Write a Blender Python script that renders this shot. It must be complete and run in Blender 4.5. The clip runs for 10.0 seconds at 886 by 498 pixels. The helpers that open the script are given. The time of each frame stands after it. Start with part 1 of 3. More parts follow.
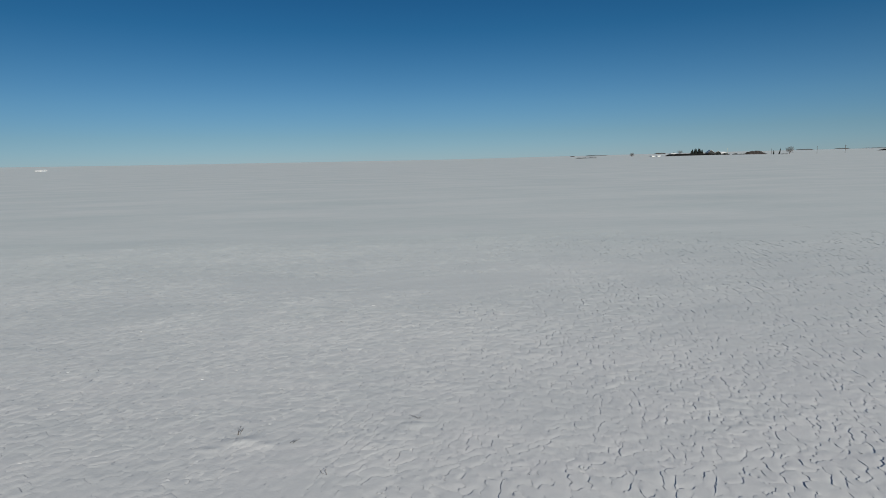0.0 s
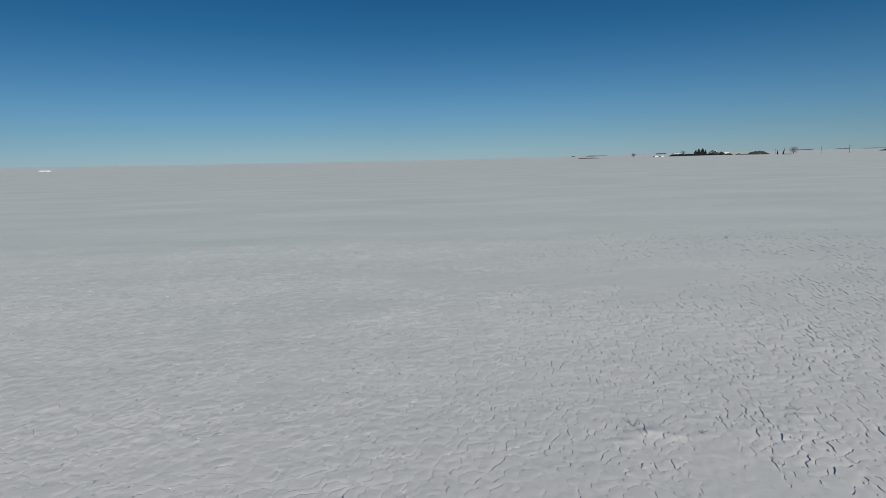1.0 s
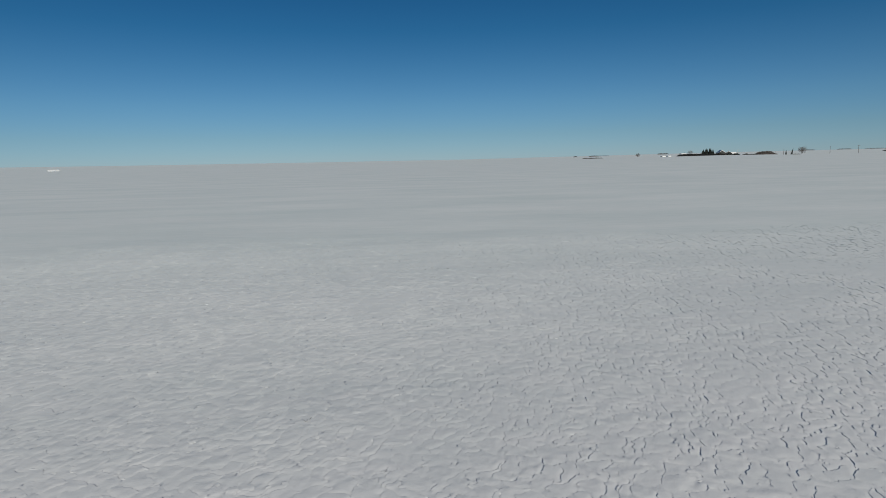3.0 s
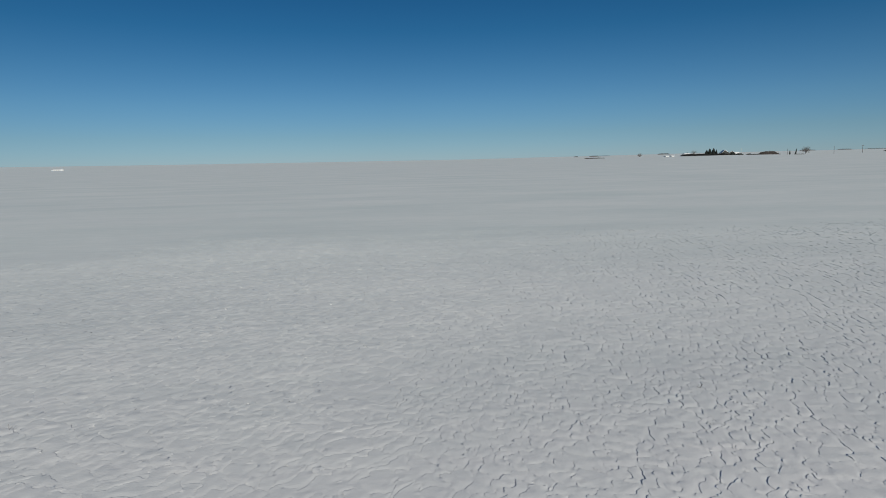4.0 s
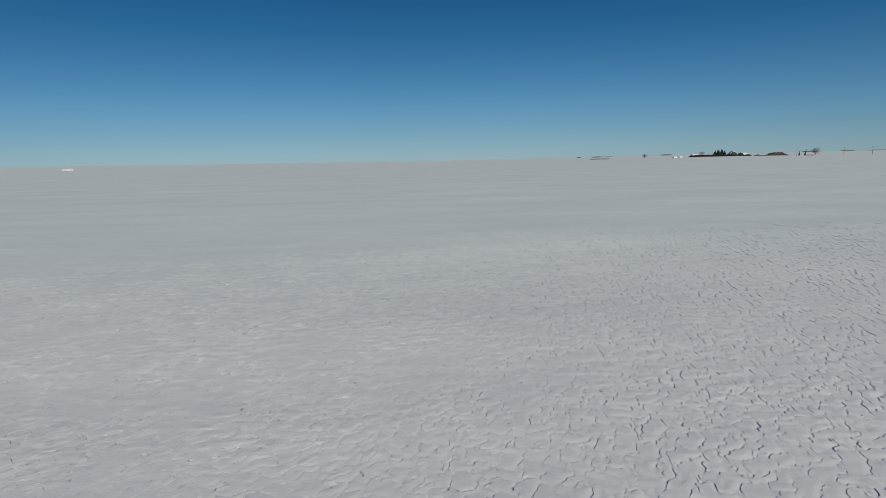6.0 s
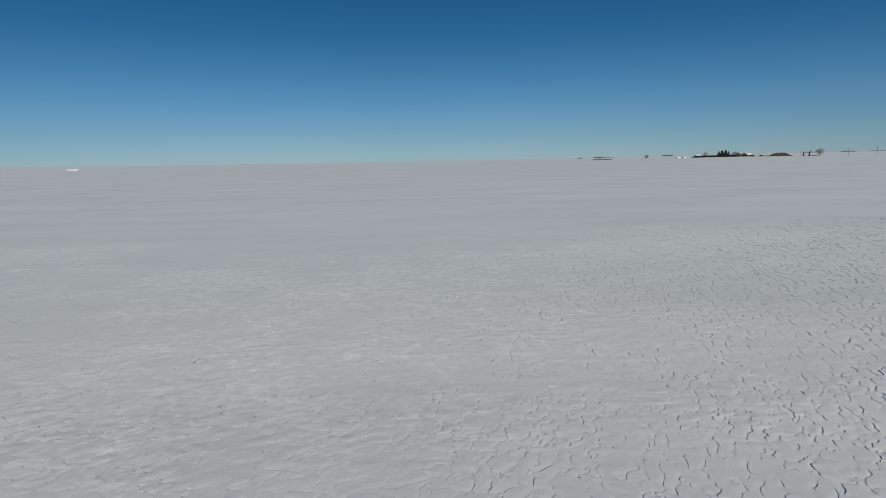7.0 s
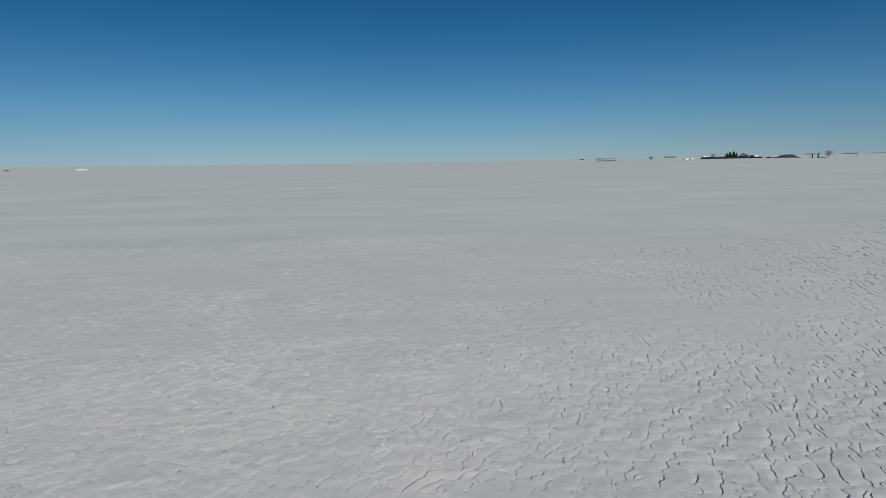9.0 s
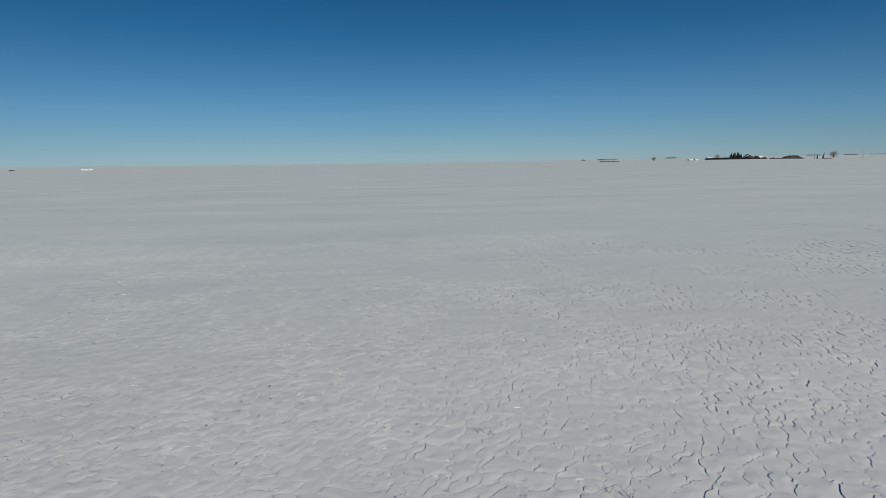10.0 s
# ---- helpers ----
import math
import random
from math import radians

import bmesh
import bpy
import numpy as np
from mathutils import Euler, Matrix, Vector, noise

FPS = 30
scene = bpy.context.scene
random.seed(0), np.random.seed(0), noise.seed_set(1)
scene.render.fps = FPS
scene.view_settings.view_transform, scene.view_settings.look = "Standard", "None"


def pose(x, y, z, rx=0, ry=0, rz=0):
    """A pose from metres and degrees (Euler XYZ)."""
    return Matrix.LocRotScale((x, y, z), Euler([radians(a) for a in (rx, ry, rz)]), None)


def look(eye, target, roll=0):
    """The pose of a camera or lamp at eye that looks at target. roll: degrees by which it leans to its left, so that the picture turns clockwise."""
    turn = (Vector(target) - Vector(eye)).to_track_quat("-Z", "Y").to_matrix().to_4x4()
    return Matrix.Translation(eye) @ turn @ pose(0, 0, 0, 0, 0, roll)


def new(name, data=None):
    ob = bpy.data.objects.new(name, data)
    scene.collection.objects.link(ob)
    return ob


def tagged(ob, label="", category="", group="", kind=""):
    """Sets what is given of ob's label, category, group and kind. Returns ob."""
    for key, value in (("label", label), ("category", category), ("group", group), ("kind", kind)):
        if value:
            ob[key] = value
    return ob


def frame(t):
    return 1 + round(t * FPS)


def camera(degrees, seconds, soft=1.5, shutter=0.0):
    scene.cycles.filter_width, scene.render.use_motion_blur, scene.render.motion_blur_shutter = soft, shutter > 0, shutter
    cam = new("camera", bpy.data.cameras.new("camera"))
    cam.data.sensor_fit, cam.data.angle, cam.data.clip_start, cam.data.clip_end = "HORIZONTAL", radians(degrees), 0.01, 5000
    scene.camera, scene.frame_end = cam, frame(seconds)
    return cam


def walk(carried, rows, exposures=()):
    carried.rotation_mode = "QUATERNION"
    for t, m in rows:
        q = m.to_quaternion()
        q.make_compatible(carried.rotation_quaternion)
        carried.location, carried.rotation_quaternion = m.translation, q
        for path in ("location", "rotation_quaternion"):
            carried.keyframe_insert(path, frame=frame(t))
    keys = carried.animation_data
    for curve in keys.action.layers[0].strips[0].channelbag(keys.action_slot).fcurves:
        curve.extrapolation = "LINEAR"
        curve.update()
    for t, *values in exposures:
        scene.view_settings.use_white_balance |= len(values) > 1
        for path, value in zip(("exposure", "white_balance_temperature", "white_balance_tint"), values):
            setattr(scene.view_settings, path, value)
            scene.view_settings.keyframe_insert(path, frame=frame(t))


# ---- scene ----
cam = camera(74.0, 10.0, soft=0.8)
PATH = [
    (0, (-0.162, -0.873, 2.143), (0.003, 1.097, 1.843), -1.30),
    (0.5, (-1.714, -0.719, 2.132), (-1.549, 1.251, 1.832), -1.31),
    (1, (-3.288, -0.571, 2.123), (-3.123, 1.4, 1.824), -1.32),
    (1.5, (-4.92, -0.437, 2.117), (-4.755, 1.533, 1.817), -1.32),
    (2, (-6.575, -0.312, 2.115), (-6.411, 1.659, 1.816), -1.31),
    (2.5, (-8.281, -0.21, 2.111), (-8.117, 1.761, 1.812), -1.29),
    (4, (-13.329, -0.166, 1.965), (-13.164, 1.805, 1.666), -1.24),
    (4.5, (-14.922, -0.076, 1.957), (-14.758, 1.896, 1.661), -1.22),
    (5, (-16.686, -0.001, 1.957), (-16.522, 1.97, 1.66), -1.21),
    (5.5, (-18.409, 0.051, 1.945), (-18.246, 2.022, 1.648), -1.17),
    (7, (-23.545, 0.213, 1.854), (-23.383, 2.184, 1.559), -1.10),
    (7.5, (-25.297, 0.283, 1.838), (-25.135, 2.255, 1.544), -1.08),
    (8, (-27.073, 0.37, 1.816), (-26.911, 2.342, 1.521), -1.05),
    (8.5, (-28.863, 0.457, 1.803), (-28.7, 2.428, 1.509), -1.02),
    (9, (-30.686, 0.531, 1.796), (-30.524, 2.503, 1.504), -0.94),
    (9.5, (-32.519, 0.627, 1.763), (-32.358, 2.6, 1.472), -0.88),
    (10, (-34.375, 0.716, 1.742), (-34.214, 2.688, 1.452), -0.87),
]
EXPOSURE = 0.0
walk(cam, [(t, look(eye, target, roll)) for t, eye, target, roll in PATH], exposures=((0, EXPOSURE), (10, EXPOSURE)))

# ---- sky and sun ----
SUN_WAY = Vector((-0.2422, 0.8947, -0.3755)).normalized()
SUN_UP = math.asin(-SUN_WAY.z)
SUN_TURN = math.atan2(-SUN_WAY.x, -SUN_WAY.y)
world = bpy.data.worlds.new("sky")
scene.world = world
world.use_nodes = True
wt = world.node_tree
sky = wt.nodes.new("ShaderNodeTexSky")
sky.sky_type = "NISHITA"
sky.sun_disc = False
sky.sun_elevation, sky.sun_rotation = SUN_UP, SUN_TURN
sky.altitude, sky.air_density, sky.dust_density, sky.ozone_density = 600, 1.0, 0.0, 3.0
# deep clear winter blue that pales evenly towards the horizon
sky_way = wt.nodes.new("ShaderNodeTexCoord")
sky_axes = wt.nodes.new("ShaderNodeSeparateXYZ")
wt.links.new(sky_way.outputs["Generated"], sky_axes.inputs[0])
tone = wt.nodes.new("ShaderNodeValToRGB")
while len(tone.color_ramp.elements) > 1:
    tone.color_ramp.elements.remove(tone.color_ramp.elements[0])
tone.color_ramp.elements[0].position, tone.color_ramp.elements[0].color = 0.0, (0.335, 0.513, 0.845, 1)
for up, red, green, blue in ((0.04, 0.312, 0.475, 0.685), (0.09, 0.268, 0.462, 0.638), (0.146, 0.19, 0.415, 0.572), (0.204, 0.11, 0.36, 0.515), (0.27, 0.08, 0.32, 0.48), (1.0, 0.06, 0.27, 0.44)):
    tone.color_ramp.elements.new(up).color = (red, green, blue, 1)
wt.links.new(sky_axes.outputs["Z"], tone.inputs[0])
deepen = wt.nodes.new("ShaderNodeMix")
deepen.data_type, deepen.blend_type = "RGBA", "MULTIPLY"
deepen.inputs[0].default_value = 1.0
wt.links.new(sky.outputs[0], deepen.inputs[6])
wt.links.new(tone.outputs[0], deepen.inputs[7])
# a little paler on the side away from the sun's meridian
paler = wt.nodes.new("ShaderNodeMath")
paler.operation, paler.use_clamp = "MAXIMUM", True
wt.links.new(sky_axes.outputs["X"], paler.inputs[0])
paler.inputs[1].default_value = 0.0
pale_share = wt.nodes.new("ShaderNodeMath")
pale_share.operation = "MULTIPLY_ADD"
wt.links.new(paler.outputs[0], pale_share.inputs[0])
pale_share.inputs[1].default_value, pale_share.inputs[2].default_value = 0.25, 0.985
glow = wt.nodes.new("ShaderNodeVectorMath")
glow.operation = "SCALE"
wt.links.new(deepen.outputs[2], glow.inputs[0])
wt.links.new(pale_share.outputs[0], glow.inputs["Scale"])
wt.links.new(glow.outputs[0], wt.nodes["Background"].inputs[0])
wt.nodes["Background"].inputs[1].default_value = 0.08

sun_data = bpy.data.lights.new("sun", "SUN")
sun_data.energy, sun_data.angle, sun_data.color = 4.02, radians(0.53), (0.995, 0.955, 0.84)
sun = new("sun", sun_data)
sun.matrix_world = look((0, 0, 60), Vector((0, 0, 60)) + SUN_WAY)


# ---- materials ----
def material(name, rough=0.6):
    m = bpy.data.materials.new(name)
    m.use_nodes = True
    t = m.node_tree
    b = t.nodes["Principled BSDF"]
    b.inputs["Roughness"].default_value = rough
    return m, t, b


def node(t, kind, **sets):
    n = t.nodes.new("ShaderNode" + kind)
    for key, value in sets.items():
        n.inputs[key].default_value = value
    return n


def place(t, sx=1, sy=1, sz=1):
    co = t.nodes.new("ShaderNodeTexCoord")
    mp = t.nodes.new("ShaderNodeMapping")
    mp.inputs["Scale"].default_value = (sx, sy, sz)
    t.links.new(co.outputs["Object"], mp.inputs["Vector"])
    return mp.outputs[0]


def two_tone(name, dark, light, scale=2.0, fine=14.0, rough=0.75, bump=0.3, depth=0.02, stretch=(1, 1, 1), islands=False):
    """Colour that wanders between two tones at two scales, with a fine relief."""
    m, t, b = material(name, rough)
    at = place(t, *stretch)
    n1 = node(t, "TexNoise", Scale=scale, Detail=4.0)
    n2 = node(t, "TexNoise", Scale=fine, Detail=5.0)
    t.links.new(at, n1.inputs["Vector"])
    t.links.new(at, n2.inputs["Vector"])
    mix = t.nodes.new("ShaderNodeMath")
    mix.operation = "MULTIPLY_ADD"
    mix.inputs[1].default_value = 0.5
    t.links.new(n1.outputs["Fac"], mix.inputs[0])
    half = t.nodes.new("ShaderNodeMath")
    half.operation = "MULTIPLY"
    half.inputs[1].default_value = 0.5
    t.links.new(n2.outputs["Fac"], half.inputs[0])
    t.links.new(half.outputs[0], mix.inputs[2])
    last = mix.outputs[0]
    if islands:
        geo = t.nodes.new("ShaderNodeNewGeometry")
        both = t.nodes.new("ShaderNodeMix")
        both.inputs[0].default_value = 0.5
        t.links.new(last, both.inputs[2])
        t.links.new(geo.outputs["Random Per Island"], both.inputs[3])
        last = both.outputs[0]
    ramp = t.nodes.new("ShaderNodeValToRGB")
    ramp.color_ramp.elements[0].position, ramp.color_ramp.elements[0].color = 0.3, (*dark, 1)
    ramp.color_ramp.elements[1].position, ramp.color_ramp.elements[1].color = 0.7, (*light, 1)
    t.links.new(last, ramp.inputs[0])
    t.links.new(ramp.outputs[0], b.inputs["Base Color"])
    bp = node(t, "Bump", Strength=bump, Distance=depth)
    t.links.new(n2.outputs["Fac"], bp.inputs["Height"])
    t.links.new(bp.outputs[0], b.inputs["Normal"])
    return m


def snow_field(name):
    """Wind-packed snow: near-white crust with cooler and warmer drifts, a tint that shifts along y, grain and fine wind
    ripples.
    """
    m, t, b = material(name, 0.55)
    b.inputs["Specular IOR Level"].default_value = 0.04
    wide = place(t, 0.10, 0.28, 1)
    n1 = node(t, "TexNoise", Scale=1.0, Detail=4.0, Roughness=0.55)
    t.links.new(wide, n1.inputs["Vector"])
    near = place(t, 1.2, 4.0, 1)
    n2 = node(t, "TexNoise", Scale=1.0, Detail=5.0, Roughness=0.6)
    t.links.new(near, n2.inputs["Vector"])
    add = t.nodes.new("ShaderNodeMath")
    add.operation = "MULTIPLY_ADD"
    add.inputs[1].default_value = 0.45
    t.links.new(n2.outputs["Fac"], add.inputs[0])
    t.links.new(n1.outputs["Fac"], add.inputs[2])
    ramp = t.nodes.new("ShaderNodeValToRGB")
    ramp.color_ramp.elements[0].position, ramp.color_ramp.elements[0].color = 0.50, (0.675, 0.708, 0.706, 1)
    ramp.color_ramp.elements[1].position, ramp.color_ramp.elements[1].color = 0.95, (0.808, 0.805, 0.80, 1)
    t.links.new(add.outputs[0], ramp.inputs[0])
    # tint along y: slightly darker and pinker near, lighter and greener farther out
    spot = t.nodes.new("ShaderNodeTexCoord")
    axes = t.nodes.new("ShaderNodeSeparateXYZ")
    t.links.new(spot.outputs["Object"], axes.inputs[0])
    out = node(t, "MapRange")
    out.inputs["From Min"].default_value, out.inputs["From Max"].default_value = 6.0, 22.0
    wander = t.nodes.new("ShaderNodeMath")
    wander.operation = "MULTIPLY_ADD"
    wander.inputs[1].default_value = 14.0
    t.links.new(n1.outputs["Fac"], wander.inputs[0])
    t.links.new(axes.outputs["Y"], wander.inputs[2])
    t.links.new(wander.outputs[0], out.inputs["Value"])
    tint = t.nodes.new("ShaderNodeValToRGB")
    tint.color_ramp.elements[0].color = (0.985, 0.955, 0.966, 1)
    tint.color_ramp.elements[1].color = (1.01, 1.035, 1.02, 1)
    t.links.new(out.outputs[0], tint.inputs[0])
    tinted = t.nodes.new("ShaderNodeMix")
    tinted.data_type, tinted.blend_type = "RGBA", "MULTIPLY"
    tinted.inputs[0].default_value = 1.0
    t.links.new(ramp.outputs[0], tinted.inputs[6])
    t.links.new(tint.outputs[0], tinted.inputs[7])
    t.links.new(tinted.outputs[2], b.inputs["Base Color"])
    rip = place(t, 5.0, 11.0, 4.0)
    n3 = node(t, "TexNoise", Scale=1.0, Detail=6.0, Roughness=0.6)
    t.links.new(rip, n3.inputs["Vector"])
    b1 = node(t, "Bump", Strength=0.3, Distance=0.006)
    t.links.new(n3.outputs["Fac"], b1.inputs["Height"])
    grain = place(t, 90, 120, 90)
    n4 = node(t, "TexNoise", Scale=1.0, Detail=3.0)
    t.links.new(grain, n4.inputs["Vector"])
    b2 = node(t, "Bump", Strength=0.25, Distance=0.004)
    t.links.new(n4.outputs["Fac"], b2.inputs["Height"])
    t.links.new(b1.outputs[0], b2.inputs["Normal"])
    t.links.new(b2.outputs[0], b.inputs["Normal"])
    return m


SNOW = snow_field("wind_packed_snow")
ROOF_SNOW = two_tone("roof_snow", (0.76, 0.77, 0.78), (0.86, 0.86, 0.86), 0.6, 6, 0.6, 0.3, 0.03)
NEEDLES = two_tone("spruce_needles", (0.004, 0.008, 0.007), (0.014, 0.022, 0.017), 0.8, 8, 0.8, 0.2, 0.02, islands=True)
TWIGS = two_tone("bare_twigs", (0.075, 0.066, 0.060), (0.20, 0.175, 0.16), 0.7, 7, 0.85, 0.2, 0.02, islands=True)
BROWN_TWIGS = two_tone("reddish_brown_twigs", (0.024, 0.019, 0.018), (0.10, 0.084, 0.078), 0.7, 7, 0.85, 0.2, 0.02, islands=True)
DARK_TWIGS = two_tone("dense_dark_twigs", (0.003, 0.0035, 0.004), (0.011, 0.011, 0.011), 0.6, 6, 0.85, 0.2, 0.02, islands=True)
BARK = two_tone("bark", (0.03, 0.025, 0.02), (0.11, 0.09, 0.07), 3, 25, 0.9, 0.6, 0.02, (1, 1, 0.2))
POLE_WOOD = two_tone("weathered_pole_wood", (0.05, 0.042, 0.036), (0.12, 0.10, 0.085), 2, 20, 0.85, 0.4, 0.01, (1, 1, 0.08))
WHITE_PAINT = two_tone("white_painted_boards", (0.68, 0.68, 0.66), (0.80, 0.80, 0.79), 0.8, 9, 0.55, 0.2, 0.01, (1, 1, 0.3))
DARK_BOARDS = two_tone("dark_stained_boards", (0.010, 0.012, 0.012), (0.030, 0.032, 0.031), 0.9, 12, 0.7, 0.3, 0.01, (1, 1, 0.2))
GREY_METAL = two_tone("galvanised_metal", (0.30, 0.31, 0.32), (0.42, 0.43, 0.44), 1.5, 16, 0.45, 0.15, 0.005)
YELLOW_PAINT = two_tone("faded_yellow_paint", (0.50, 0.42, 0.20), (0.62, 0.54, 0.30), 2, 18, 0.6, 0.2, 0.004)
STRAW = two_tone("dry_weed_stem", (0.07, 0.06, 0.052), (0.18, 0.155, 0.13), 9, 60, 0.85, 0.4, 0.001)
CERAMIC = two_tone("brown_glazed_ceramic", (0.06, 0.03, 0.02), (0.10, 0.05, 0.03), 9, 60, 0.25, 0.05, 0.001)
GLASS, _gt, _gb = material("window_glass", 0.06)
_gb.inputs["Base Color"].default_value = (0.03, 0.04, 0.05, 1)
_gb.inputs["Specular IOR Level"].default_value = 0.8


# ---- relief of the land ----
def lattice(x, y, seed):
    """Smooth gradient noise on arrays, about -0.7 to 0.7."""
    xi, yi = np.floor(x), np.floor(y)
    fx, fy = x - xi, y - yi
    xi, yi = xi.astype(np.int64), yi.astype(np.int64)
    ux, uy = fx * fx * fx * (fx * (fx * 6 - 15) + 10), fy * fy * fy * (fy * (fy * 6 - 15) + 10)

    def corner(a, b):
        h = ((xi + a) * 374761393 + (yi + b) * 668265263 + seed * 2147483647) & 0xFFFFFFFF
        h = ((h ^ (h >> 13)) * 1274126177) & 0xFFFFFFFF
        h = (h ^ (h >> 16)) & 0xFFFF
        turn = h * (2 * math.pi / 65536)
        return np.cos(turn) * (fx - a) + np.sin(turn) * (fy - b)

    low = corner(0, 0) * (1 - ux) + corner(1, 0) * ux
    high = corner(0, 1) * (1 - ux) + corner(1, 1) * ux
    return low * (1 - uy) + high * uy


def ease(a, b, v):
    r = np.clip((v - a) / (b - a), 0.0, 1.0)
    return r * r * (3 - 2 * r)


TURN_AT = (-180, -70, -34, -12, 5, 17, 27, 41, 80, 180)
RISE_AT = (0.0, 0.0, 0.0006, -0.0008, -0.0024, -0.0012, 0.0004, 0.0008, 0.0, 0.0)

HILL_TURN = (-180, -60, -38, -20, -6, 8, 16, 28, 42, 80, 180)
HILL_RISE = (0.003, 0.003, 0.0040, 0.0020, 0.0015, 0.0012, 0.0020, 0.0025, 0.0026, 0.003, 0.003)


def land(x, y):
    """The broad lie of the land: level field, long swells, a slight rise under the farm."""
    dx, dy = x + 17.0, y
    away = np.hypot(dx, dy)
    rise = np.interp(np.degrees(np.arctan2(dx, dy)), TURN_AT, RISE_AT)
    z = rise * away * ease(25, 220, away) * (1 - ease(1500, 4000, away) * 0.7)
    z = z + 0.9 * np.exp(-(((x - 285) / 55) ** 2 + ((y - 530) / 50) ** 2))
    z = z + 0.13 * lattice(x / 46, y / 30, 5) * ease(14, 60, away)
    z = z + 0.35 * lattice(x / 160, y / 90, 6) * ease(70, 260, away)
    z = z + 1.6 * lattice(x / 900, y / 600, 7) * ease(500, 1800, away)
    # low hills that close the view all round
    hill = np.interp(np.degrees(np.arctan2(dx, dy)), HILL_TURN, HILL_RISE)
    return z + hill * away * ease(1750, 2600, away)

# x, y, height, length, depth of the heaps of blown snow behind the larger weeds
LOOSE_HEAPS = ((-1.40, 3.55, 0.011, 0.13, 0.07), (-1.22, 3.47, 0.007, 0.07, 0.05), (-1.62, 3.44, 0.008, 0.10, 0.05), (-0.05, 3.68, 0.007, 0.09, 0.05))


def crust(x, y):
    """Wind-packed surface: low drifts, faint wind ripples and shallow pillowy lumps."""
    n1, n2 = lattice(x * 1.25, y * 1.05, 11), lattice(x * 3.6, y * 3.6, 12)
    streak = ease(-0.10, 0.35, lattice(x * 0.10, y * 0.30, 18))
    drift = 0.030 * lattice(x * 0.13, y * 0.22, 15) + 0.005 * lattice(x * 0.45, y * 0.9, 16) + 0.0045 * lattice(x * 1.3 + 0.3 * n1, y * 2.0 + x * 0.2, 27) * ease(-0.1, 0.4, lattice(x * 0.25, y * 0.4, 28)) * (1 - ease(9, 16, y))
    ridge = np.clip(1 - np.abs(lattice(x * 0.70 + 0.2 * n1, y * 2.6 + x * 0.06 + 0.3 * n1, 17)) * 3.0, 0, 1)
    ripple = 0.0014 * ridge * ridge * (0.1 + streak) * (1 - 0.6 * ease(22, 32, y)) + 0.0007 * lattice(x * 1.8 + 0.3 * n2, y * 4.4, 19)
    n3 = lattice(x * 3.6 + 0.7 * n2, y * 5.9 + x * 0.35 + 0.7 * n2, 33)
    n4 = lattice(x * 9.0 + 0.6 * n3, y * 14.0 + x * 0.8 + 0.6 * n3, 25)
    calm = (1.25 - 0.9 * ease(5, 16, y)) * (1 - ease(13, 18, y)) * (0.35 + 0.8 * ease(-0.25, 0.3, lattice(x * 0.33, y * 0.55, 44)))
    lumps = (0.0038 * np.abs(n3) + 0.0014 * n3 + 0.0012 * np.abs(n4) + 0.0004 * n4) * calm
    heap = sum(high * np.exp(-((x - hx) / long) ** 2 - ((y - hy) / deep) ** 2) for hx, hy, high, long, deep in LOOSE_HEAPS)
    return drift + ripple + lumps + heap


ALONG = radians(25)  # the crust breaks along this turn from +y
CELL_WIDE, CELL_LONG = 0.135, 0.20


def scramble(v, seed):
    """A number from 0 to 1 for each whole number."""
    h = ((v + seed * 7919) * 374761393) & 0xFFFFFFFF
    h = ((h ^ (h >> 13)) * 1274126177) & 0xFFFFFFFF
    return ((h ^ (h >> 16)) & 0xFFFF) / 65535.0


def broken(x, y):
    """How thoroughly the crust has broken up there: 0 whole, 1 all in pieces."""
    bed = 0.75 * lattice(x * 0.16, y * 0.26, 20) + 0.55 * lattice(x * 0.55, y * 0.8, 21)
    bed = bed + 0.16 + 0.12 * np.exp(-((x + 14.5) / 8.0) ** 2) - 0.08 * (1 - ease(-27, -20, x)) - 0.07 * (1 - ease(-33, -26, x)) - 0.30 * ease(5.5, 9, y) * (1 - np.exp(-((x + 11) / 9.0) ** 2))
    return ease(-0.70, 0.45, bed) * (1 - ease(11.5, 18, y))


